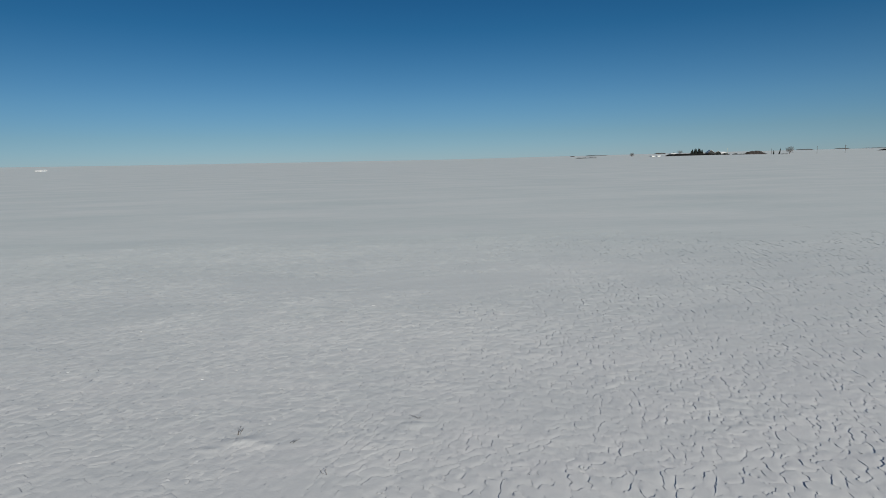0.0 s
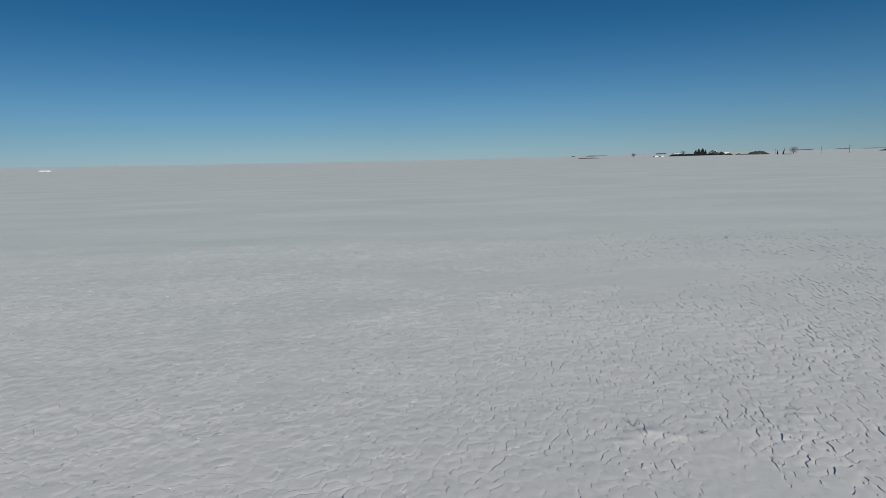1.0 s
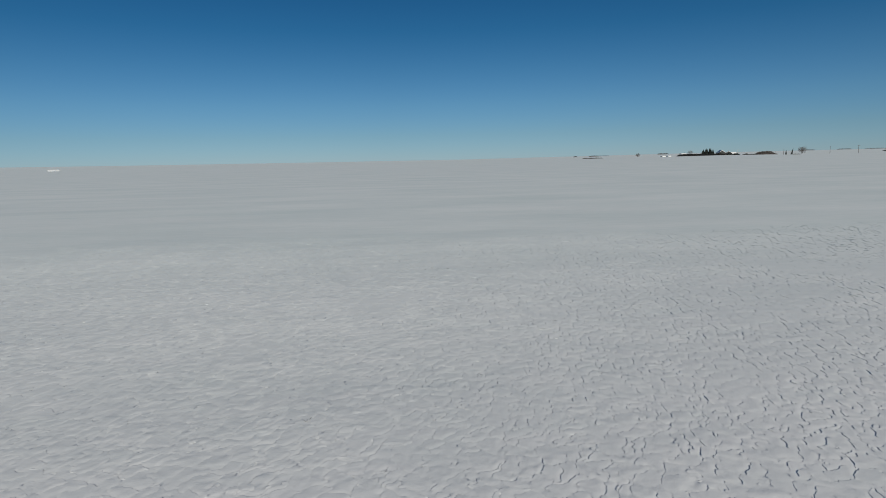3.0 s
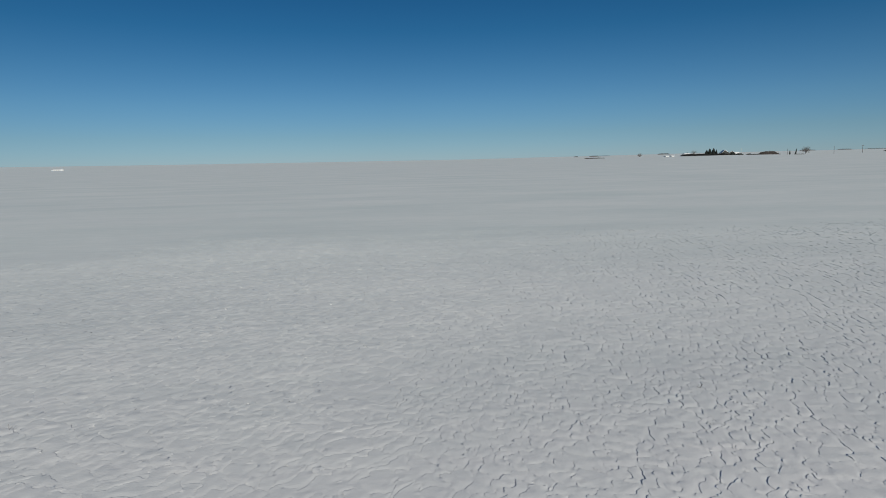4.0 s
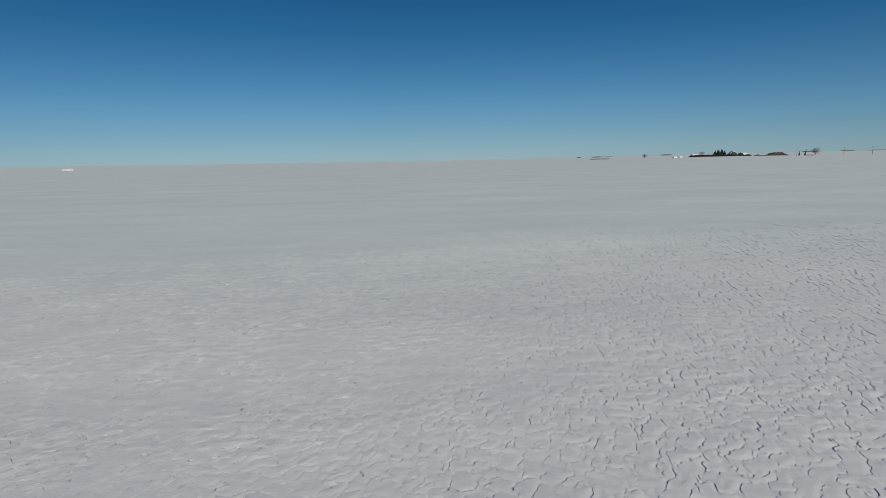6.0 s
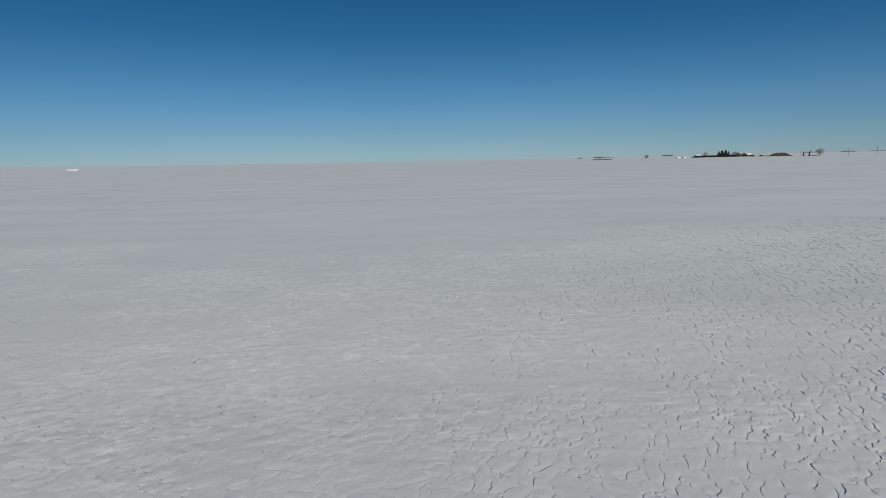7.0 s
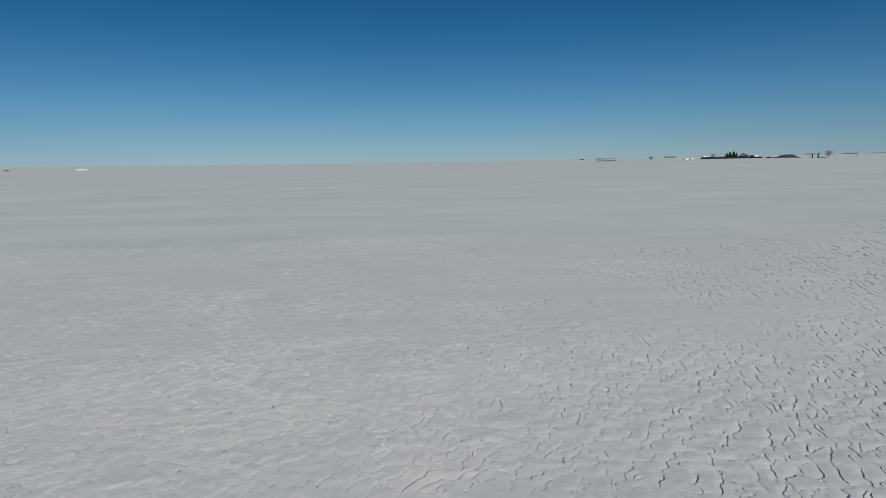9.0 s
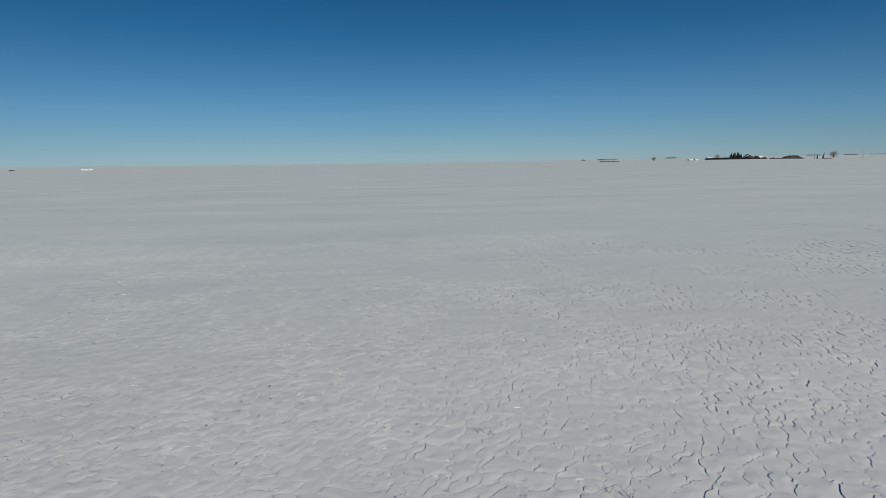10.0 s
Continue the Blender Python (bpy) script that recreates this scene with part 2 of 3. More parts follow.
def plates(x, y, cell):
    """The piece of crust that each place belongs to: warped place, then seed point and number of that piece and of the next one to it."""
    fine = 1 - ease(0.025, 0.055, cell)
    c, s = math.cos(ALONG), math.sin(ALONG)
    u = (x * c - y * s) / CELL_WIDE + 1.5 * lattice(x * 1.1, y * 1.1, 51) + 0.85 * lattice(x * 4.3, y * 4.3, 52) + fine * (0.60 * lattice(x * 12, y * 12, 53) + 0.26 * lattice(x * 27, y * 22, 54))
    v = (x * s + y * c) / CELL_LONG + 1.1 * lattice(x * 0.9, y * 0.9, 55) + 0.65 * lattice(x * 4.3, y * 4.3, 56) + fine * (0.20 * lattice(x * 14, y * 14, 57) + 0.10 * lattice(x * 27, y * 27, 58))
    iu, iv = np.floor(u).astype(np.int64), np.floor(v).astype(np.int64)
    far = np.full(u.shape, 99.0)
    zero = np.zeros(u.shape)
    third = far
    near, other = (far, zero, zero, zero.astype(np.int64)), (far, zero, zero, zero.astype(np.int64))
    for a in (-1, 0, 1):
        for b in (-1, 0, 1):
            code = ((iu + a) * 73856093) ^ ((iv + b) * 19349663)
            pu, pv = iu + a + 0.08 + 0.84 * scramble(code, 1), iv + b + 0.08 + 0.84 * scramble(code, 2)
            this = ((u - pu) ** 2 + (v - pv) ** 2, pu, pv, code)
            first, then = this[0] < near[0], this[0] < other[0]
            third = np.where(then, other[0], np.minimum(third, this[0]))
            other = tuple(np.where(first, n, np.where(then, p, o)) for n, p, o in zip(near, this, other))
            near = tuple(np.where(first, p, n) for p, n in zip(this, near))
    return u, v, *near[1:], *other[1:], other[0] - near[0], ease(0.0, max(0.11, 1.1 * cell / CELL_WIDE), np.sqrt(third) - np.sqrt(other[0]))


def drop(na, nb, du, dv, ox, oy, much, fleck, trend, cell):
    """How far the edge between two pieces of crust drops, in metres, and whether the first piece is the one on top."""
    across = np.abs(dv) / (np.abs(du) + np.abs(dv) + 1e-9)
    pair = na * nb + na + nb
    luck = scramble(pair, 3) * 0.60 + 0.80 * (much - 0.22) + 0.50 * fleck + 0.85 * trend - 0.16 * ease(0.45, 0.85, across)
    deep = ease(0.02, 0.46, luck) * (0.0027 + 0.0022 * scramble(pair, 4) ** 3 + 0.0014 * ease(0.6, 1.0, luck)) * (1 + 0.8 * ease(0.015, 0.038, cell)) * ease(0.02, 0.3, much)
    # breaks shaped to drop away from the sun, into shade; closed along its way
    down_sun = (-0.26 * ox + 0.965 * oy) / (np.hypot(ox, oy) + 1e-9)
    return np.maximum(1.30 * deep * ease(0.02, 0.32, np.abs(down_sun)) - 0.0009, 0), down_sun > 0


def split_grid(x, y, ids, dx, dy, first_new):
    """Breaks a grid along the edges of the pieces of crust: heights for the grid's points, new points (x, y, height) and faces.
    Each break has an upper lip, an undercut face and a lower lip."""
    shape = x.shape
    u, v, su, sv, number, tu, tv, neighbour, lead_in, clear = (f.reshape(shape) for f in plates(x.ravel(), y.ravel(), dx))
    loose = broken(x.ravel(), y.ravel()).reshape(shape)
    grain = (lattice(x.ravel() * 9.0, y.ravel() * 7.0, 61) * (1 - 0.5 * ease(0.03, 0.06, dx))).reshape(shape)
    run = lattice(x.ravel() * 1.5, y.ravel() * 0.9, 62).reshape(shape)
    ux, uy = np.gradient(u, axis=1) / dx, np.gradient(u, axis=0) / dy
    vx, vy = np.gradient(v, axis=1) / dx, np.gradient(v, axis=0) / dy
    du, dv = tu - su, tv - sv
    ox, oy = du * ux + dv * vx, du * uy + dv * vy
    gap = lead_in / (2 * np.hypot(ox, oy) + 1e-9)
    deep, top = drop(number, neighbour, du, dv, ox, oy, loose, grain, run, dx)
    deep = deep * clear
    rim = np.clip(1 - gap / max(0.078, 2.2 * dx), 0, 1) ** 1.25
    rise = loose * (0.0016 * (scramble(number, 6) - 0.5) + 0.0022) * ease(0.0, 0.065, gap) + rim * deep * np.where(top, 0.42, -0.58)
    points, rank = [], first_new  # each with the shift that its lip hangs over by

    def crossing(a, b, step, axis):
        """Breaks on the grid's edges between the slices a and b: ids of the lip towards a, the face's middle and the lip towards b."""
        nonlocal rank
        lip_a, face_id, lip_b = (np.full(x[a].shape, -1, np.int64) for _ in range(3))
        hit = number[a] != number[b]
        au, av, bu, bv = su[a][hit], sv[a][hit], su[b][hit], sv[b][hit]

        def lead(q):
            return (u[q][hit] - au) ** 2 + (v[q][hit] - av) ** 2 - (u[q][hit] - bu) ** 2 - (v[q][hit] - bv) ** 2

        fa, fb = lead(a), lead(b)
        t = np.clip(fa / np.where(np.abs(fa - fb) < 1e-9, 1e-9, fa - fb), 0.12, 0.88)

        def at(f):
            return f[a][hit] * (1 - t) + f[b][hit] * t

        ox, oy = (bu - au) * at(ux) + (bv - av) * at(vx), (bu - au) * at(uy) + (bv - av) * at(vy)
        fall, a_top = drop(number[a][hit], number[b][hit], bu - au, bv - av, ox, oy, at(loose), at(grain), at(run), dx)
        fall = fall * at(clear)
        share = np.abs((ox, oy)[axis]) / (np.hypot(ox, oy) + 1e-9)
        px, py = at(x), at(y)
        keep = fall > 0.0005
        where = np.argwhere(hit)[keep]
        px, py, fall, a_top, share, t = (f[keep] for f in (px, py, fall, a_top, share, t))
        # the upper lip hangs over towards the lower side, the face is hollowed out under it
        hang = np.minimum(0.30 * fall / np.maximum(share, 0.25), 0.8 * step * np.minimum(t, 1 - t)) * np.where(a_top, 1.0, -1.0)
        n = len(px)

        def spot(shift, z):
            points.append(np.stack([px + shift * (axis == 0), py + shift * (axis == 1), z, shift * (axis == 0), shift * (axis == 1)], 1))

        spot(np.where(a_top, hang, -0.2 * hang), np.where(a_top, 0.42, -0.58) * fall)
        spot(-0.5 * hang, -0.25 * fall)
        spot(np.where(a_top, -0.2 * hang, hang), np.where(a_top, -0.58, 0.42) * fall)
        at_rows = (where[:, 0], where[:, 1])
        lip_a[at_rows], face_id[at_rows], lip_b[at_rows] = (rank + k * n + np.arange(n) for k in range(3))
        rank += 3 * n
        return lip_a, face_id, lip_b

    every = slice(None)
    ha, hm, hb = crossing((every, slice(None, -1)), (every, slice(1, None)), dx, 0)
    va, vm, vb = crossing((slice(None, -1), every), (slice(1, None), every), dy, 1)
    corner = [ids[:-1, :-1], ids[:-1, 1:], ids[1:, 1:], ids[1:, :-1]]
    first = [ha[:-1], va[:, 1:], hb[1:], vb[:, :-1]]
    floors = [hm[:-1], vm[:, 1:], hm[1:], vm[:, :-1]]
    after = [hb[:-1], vb[:, 1:], ha[1:], va[:, :-1]]
    code = sum((m >= 0).astype(int) << k for k, m in enumerate(floors))
    quads, tris, ends = [np.stack([q[code == 0] for q in corner], 1)], [], []

    def fan(ring):
        for k in range(1, len(ring) - 1):
            tris.append(np.stack([ring[0], ring[k], ring[k + 1]], 1))

    for case in range(1, 16):
        hit = code == case
        if not hit.any():
            continue
        q, f, m, g = ([e[hit] for e in group] for group in (corner, first, floors, after))
        cuts = [k for k in range(4) if (case >> k) & 1]
        if len(cuts) == 1:
            p = cuts[0]
            fan([g[p]] + [q[(p + 1 + k) % 4] for k in range(4)])
            tris.append(np.stack([g[p], q[p], m[p]], 1))
            tris.append(np.stack([m[p], q[p], f[p]], 1))
            ends += [f[p], m[p], g[p]]
        else:
            for p, r in zip(cuts, cuts[1:] + [cuts[0] + 4]):
                fan([g[p]] + [q[k % 4] for k in range(p + 1, r + 1)] + [f[r % 4]])
                quads.append(np.stack([g[p], f[r % 4], m[r % 4], m[p]], 1))
            if len(cuts) > 2:
                fan([m[k] for k in cuts])
    # where a break ends its lips close
    points = np.concatenate(points)
    close = np.unique(np.concatenate(ends)) - first_new
    points[close, :2] -= points[close, 3:]
    points[close, 2] = 0
    return rise, points[:, :3], np.concatenate(quads), np.concatenate(tris)


def ground_at(x, y):
    """Height of the snow at one place."""
    ax, ay = np.array([float(x)]), np.array([float(y)])
    z = land(ax, ay)
    if -75 < x < 60 and 0 < y < 90:
        z = z + crust(ax, ay)
    return float(z[0])


def grow(first, step, limit, factor):
    out = [first]
    while out[-1] < limit:
        step *= factor
        out.append(out[-1] + step)
    return out


def build_ground():
    """One sheet of snow from the foreground to the horizon, finest where it lies closest."""
    # y from, y to, row step, column step, x from, x to
    bands = ((2.1, 2.8, 0.035, 0.0230, -38.2, 4.6), (2.8, 4.6, 0.025, 0.0165, -38.2, 4.6), (4.6, 7.0, 0.035, 0.0210, -40, 7), (7.0, 11.0, 0.050, 0.0270, -43, 11),
             (11.0, 18.0, 0.100, 0.040, -48, 17), (18.0, 32.0, 0.20, 0.10, -57, 29), (32.0, 72.0, 0.8, 0.3, -84, 66), (72.0, 240.0, 4.0, 2.0, -200, 230))
    rows = []

    def columns(x0, x1, dx):
        mid = np.arange(x0, x1 + dx / 2, dx)
        right = np.array(grow(mid[-1], dx, 4500, 1.45)[1:])
        left = -np.array(grow(-mid[0], dx, 4500, 1.45)[1:])[::-1]
        return np.concatenate([left, mid, right])

    for back in grow(-2.1, 0.3, 4500, 1.6)[::-1]:
        rows.append((-back, columns(-60, 30, 6.0), 6.0))
    rows.pop()
    for y0, y1, dy, dx, x0, x1 in bands:
        for y in np.arange(y0, y1 - dy / 4, dy):
            rows.append((y, (x0, x1, dx), dx))
    for y in grow(240.0, 6.0, 4500, 1.16):
        rows.append((y, (-400, 500, 12.0), 12.0))
    made, keep = {}, []
    for y, cols, dx in rows:
        if isinstance(cols, tuple):
            cols = made.setdefault(cols, columns(*cols))
        keep.append((y, cols, dx))
    xs = np.concatenate([c for _, c, _ in keep])
    ys = np.concatenate([np.full(len(c), y) for y, c, _ in keep])
    more = np.zeros_like(xs)
    starts = np.concatenate([[0], np.cumsum([len(c) for _, c, _ in keep])])
    added, total = [], len(xs)
    quads, tris, inside = [], [], {}
    for y0, y1, dy, dx, x0, x1 in bands[:5]:
        first = next(i for i, (y, _, d) in enumerate(keep) if d == dx)
        count = sum(d == dx for _, _, d in keep)
        cols = keep[first][1]
        inner = np.nonzero((cols >= x0) & (cols <= x1))[0]
        block = starts[first] + np.arange(count)[:, None] * len(cols) + inner[None, :]
        grid_x, grid_y = xs[block], ys[block]
        rise, points, whole, cut = split_grid(grid_x, grid_y, block, dx, dy, total)
        more[block] = rise
        added.append(points)
        total += len(points)
        quads.append(whole)
        tris.append(cut)
        for i in range(first, first + count - 1):
            inside[i] = (inner[0], inner[-1])
    points = np.concatenate(added)
    xs, ys, more = np.concatenate([xs, points[:, 0]]), np.concatenate([ys, points[:, 1]]), np.concatenate([more, points[:, 2]])
    zs = land(xs, ys)
    near = (ys > 0) & (ys < 72) & (xs > -90) & (xs < 72)
    fade = ease(0.0, 1.5, ys[near]) * (1 - ease(45, 72, ys[near])) * ease(-90, -80, xs[near]) * (1 - ease(62, 72, xs[near]))
    zs[near] += crust(xs[near], ys[near]) * fade
    zs += more
    zip_tris = []
    for i in range(len(keep) - 1):
        a, b = keep[i][1], keep[i + 1][1]
        s0, s1 = starts[i], starts[i + 1]
        if a is b or len(a) == len(b):
            k = np.arange(len(a) - 1)
            if i in inside:
                k = k[(k < inside[i][0]) | (k >= inside[i][1])]
            quads.append(np.stack([s0 + k, s0 + k + 1, s1 + k + 1, s1 + k], 1))
        else:
            p, q = 0, 0
            while p < len(a) - 1 or q < len(b) - 1:
                if q == len(b) - 1 or (p < len(a) - 1 and a[p + 1] <= b[q + 1]):
                    zip_tris.append((s0 + p, s0 + p + 1, s1 + q))
                    p += 1
                else:
                    zip_tris.append((s0 + p, s1 + q + 1, s1 + q))
                    q += 1
    tris = np.concatenate([*tris, np.array(zip_tris)])
    quads = np.concatenate(quads)
    me = bpy.data.meshes.new("ground")
    me.vertices.add(len(xs))
    me.vertices.foreach_set("co", np.stack([xs, ys, zs], 1).astype(np.float32).ravel())
    me.loops.add(quads.size + tris.size)
    me.loops.foreach_set("vertex_index", np.concatenate([quads.ravel(), tris.ravel()]).astype(np.int32))
    me.polygons.add(len(quads) + len(tris))
    me.polygons.foreach_set("loop_start", np.concatenate([np.arange(len(quads)) * 4, quads.size + np.arange(len(tris)) * 3]).astype(np.int32))
    me.update(calc_edges=True)
    me.validate()
    me.shade_smooth()
    me.set_sharp_from_angle(angle=radians(38))
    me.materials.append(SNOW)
    return tagged(new("ground", me), "wind-carved crusted snow covering a flat open field", "snow", kind="structure")


ground = build_ground()


# ---- shaping helpers ----
def thing(name, x, y, label, category, group="", turn=0, sink=0.0, kind=""):
    ob = new(name)
    ob.matrix_world = pose(x, y, ground_at(x, y) - sink, 0, 0, turn)
    return tagged(ob, label, category, group, kind)


def part(name, bm, mat, parent, label="", smooth=False):
    me = bpy.data.meshes.new(name)
    bmesh.ops.recalc_face_normals(bm, faces=bm.faces)
    bm.to_mesh(me)
    bm.free()
    me.materials.append(mat)
    if smooth:
        me.shade_smooth()
    ob = new(name, me)
    ob.parent = parent
    return tagged(ob, label)


def raw_part(name, verts, faces, mat, parent, label=""):
    me = bpy.data.meshes.new(name)
    me.from_pydata(verts, [], faces)
    me.materials.append(mat)
    ob = new(name, me)
    ob.parent = parent
    return tagged(ob, label)


def box(bm, x0, x1, y0, y1, z0, z1, bevel=0.0):
    made = bmesh.ops.create_cube(bm, size=1, matrix=Matrix.Translation(((x0 + x1) / 2, (y0 + y1) / 2, (z0 + z1) / 2)) @ Matrix.Diagonal((x1 - x0, y1 - y0, z1 - z0, 1)))
    if bevel:
        edges = list({e for v in made["verts"] for e in v.link_edges})
        bmesh.ops.bevel(bm, geom=edges, offset=bevel, segments=1, affect="EDGES")
    return bm


def tube(bm, points, radii, sides=6):
    """A tapered stem along points, closed at both ends."""
    rings = []
    for i, p in enumerate(points):
        p = Vector(p)
        ahead = (Vector(points[min(i + 1, len(points) - 1)]) - Vector(points[max(i - 1, 0)])).normalized()
        side = ahead.cross(Vector((0.31, 0.95, 0.05))).normalized()
        up = ahead.cross(side)
        rings.append([bm.verts.new(p + radii[i] * (math.cos(a) * side + math.sin(a) * up)) for a in (2 * math.pi * k / sides for k in range(sides))])
    for a, b in zip(rings, rings[1:]):
        for k in range(sides):
            bm.faces.new((a[k], a[(k + 1) % sides], b[(k + 1) % sides], b[k]))
    bm.faces.new(rings[0][::-1])
    bm.faces.new(rings[-1])
    return bm


# ---- trees and shrubs ----
def spruce(x, y, height, spread, seed, label):
    rnd = random.Random(seed)
    ob = thing("spruce_tree", x, y, label, "tree", "spruces by the farm", turn=rnd.uniform(0, 360), sink=0.1)
    part("trunk", tube(bmesh.new(), [(0, 0, 0), (0.03, 0.02, height * 0.5), (0, 0, height * 0.97)], [0.16, 0.09, 0.015], 7), BARK, ob)
    verts, faces = [], []
    levels = 34
    for i in range(levels):
        u = i / (levels - 1)
        z = height * (0.05 + 0.93 * u)
        reach = spread * (1 - u) ** 0.72 * (0.85 + 0.3 * rnd.random()) + 0.08
        for k in range(max(6, int(16 * (1 - u) + 5))):
            a = rnd.uniform(0, 2 * math.pi)
            r = reach * rnd.uniform(0.65, 1.12)
            droop = r * rnd.uniform(0.15, 0.45)
            tip = Vector((math.cos(a) * r, math.sin(a) * r, z - droop))
            root = Vector((0, 0, z))
            wide = Vector((-math.sin(a), math.cos(a), 0)) * (0.10 + 0.24 * r) * rnd.uniform(0.7, 1.2)
            mid = root.lerp(tip, 0.6) + Vector((0, 0, 0.05))
            n = len(verts)
            verts += [root, mid + wide + Vector((0, 0, -0.12)), tip, mid - wide + Vector((0, 0, -0.12)), mid + Vector((0, 0, 0.08)), tip.lerp(mid, 0.5) + wide * 0.9 - Vector((0, 0, 0.2)), tip.lerp(mid, 0.5) - wide * 0.9 - Vector((0, 0, 0.2))]
            faces += [(n, n + 1, n + 4), (n, n + 4, n + 3), (n + 4, n + 1, n + 5), (n + 4, n + 5, n + 2), (n + 4, n + 2, n + 6), (n + 4, n + 6, n + 3)]
    raw_part("crown", verts, faces, NEEDLES, ob)
    return ob


def thicket(name, x, y, long, deep, high, seed, label, category, mat, count=1400, ends=0.3, group="", turn=0, lumps=1.0):
    """A belt of dense bare shrubs: bunches of leaning stems with twiggy sprays."""
    rnd = random.Random(seed)
    ob = thing(name, x, y, label, category, group, turn=turn, sink=0.15)
    verts, faces = [], []
    for _ in range(count):
        u = rnd.uniform(-1, 1)
        v = rnd.uniform(-1, 1)
        top = high * (1 - abs(u) ** (1 / ends) * 0.85) * (1 - 0.5 * v * v)
        top *= 0.72 + 0.28 * lumps * math.sin(u * long * 0.55 + seed) * math.sin(u * long * 0.23 + 2 * seed) + rnd.uniform(-0.1, 0.2)
        base = Vector((u * long / 2, v * deep / 2, 0))
        z0 = top * rnd.uniform(0.0, 0.75)
        p = base + Vector((rnd.gauss(0, 0.15), rnd.gauss(0, 0.15), z0))
        q = p + Vector((rnd.gauss(0, 0.35), rnd.gauss(0, 0.3), max(0.25, (top - z0) * rnd.uniform(0.5, 1.0))))
        s = Vector((rnd.uniform(0.5, 1), rnd.uniform(-0.6, 0.6), 0)).normalized() * rnd.uniform(0.05, 0.20)
        n = len(verts)
        m1, m2 = p.lerp(q, 0.45), p.lerp(q, 0.75)
        verts += [p - s * 0.4, p + s * 0.4, m1 - s * 1.6, m1 + s * 1.6, m2 - s * 1.1 + Vector((0, 0, 0.15)), m2 + s * 1.2, q]
        faces += [(n, n + 1, n + 3), (n, n + 3, n + 2), (n + 2, n + 3, n + 5), (n + 2, n + 5, n + 4), (n + 4, n + 5, n + 6)]
    tagged(raw_part("twigs", verts, faces, mat, ob), kind="stuff")
    bm = bmesh.new()
    for _ in range(max(6, int(long * 0.8))):
        bx, by = rnd.uniform(-0.48, 0.48) * long, rnd.uniform(-0.3, 0.3) * deep
        h = high * rnd.uniform(0.4, 0.75)
        tube(bm, [(bx, by, 0), (bx + rnd.gauss(0, 0.1), by, h * 0.5), (bx + rnd.gauss(0, 0.25), by, h)], [0.06, 0.04, 0.012], 5)
    tagged(part("stems", bm, BARK, ob), kind="stuff")
    return ob


def bare_tree(x, y, height, spread, seed, label, twig_count=900, low=0.22):
    rnd = random.Random(seed)
    ob = thing("bare_tree", x, y, label, "tree", "", sink=0.1)
    trunk, limbs, ends = bmesh.new(), bmesh.new(), []
    fork = height * low
    tube(trunk, [(0, 0, 0), (0.04, 0, fork * 0.6), (0.02, 0.03, fork * 1.4)], [0.17, 0.13, 0.09], 8)
    for k in range(14):
        a = k * 2.4 + rnd.uniform(-0.3, 0.3)
        r = spread * rnd.uniform(0.35, 0.9)
        tip = Vector((math.cos(a) * r, math.sin(a) * r, height * rnd.uniform(0.62, 0.95)))
        root = Vector((0.02, 0.02, fork * rnd.uniform(0.9, 1.35)))
        mid = root.lerp(tip, 0.5) + Vector((-math.cos(a), -math.sin(a), 0)) * r * 0.12
        tube(limbs, [root, mid, tip], [0.055, 0.03, 0.01], 5)
        ends += [(mid, tip), (root.lerp(mid, 0.6), tip), (mid, tip)]
    part("trunk", trunk, BARK, ob, smooth=True)
    part("limbs", limbs, BARK, ob)
    verts, faces = [], []
    heart = Vector((0, 0, height * (0.44 + 0.7 * low)))
    for _ in range(twig_count):
        way = Vector((rnd.gauss(0, 1), rnd.gauss(0, 1), rnd.gauss(0, 1))).normalized()
        far = rnd.random() ** 0.45 * (0.8 + 0.2 * math.sin(5 * way.x + seed) * math.cos(4 * way.z))
        p = heart + Vector((way.x * spread, way.y * spread, way.z * height * 0.40)) * far
        q = p + Vector((way.x, way.y, 0)) * rnd.uniform(0.1, 0.6) + Vector((rnd.gauss(0, 0.25), rnd.gauss(0, 0.25), rnd.uniform(0.2, 0.9)))
        s = Vector((rnd.uniform(-1, 1), rnd.uniform(-1, 1), 0)).normalized() * rnd.uniform(0.012, 0.03)
        n = len(verts)
        verts += [p - s, p + s, q]
        faces.append((n, n + 1, n + 2))
    raw_part("crown", verts, faces, TWIGS, ob)
    return ob


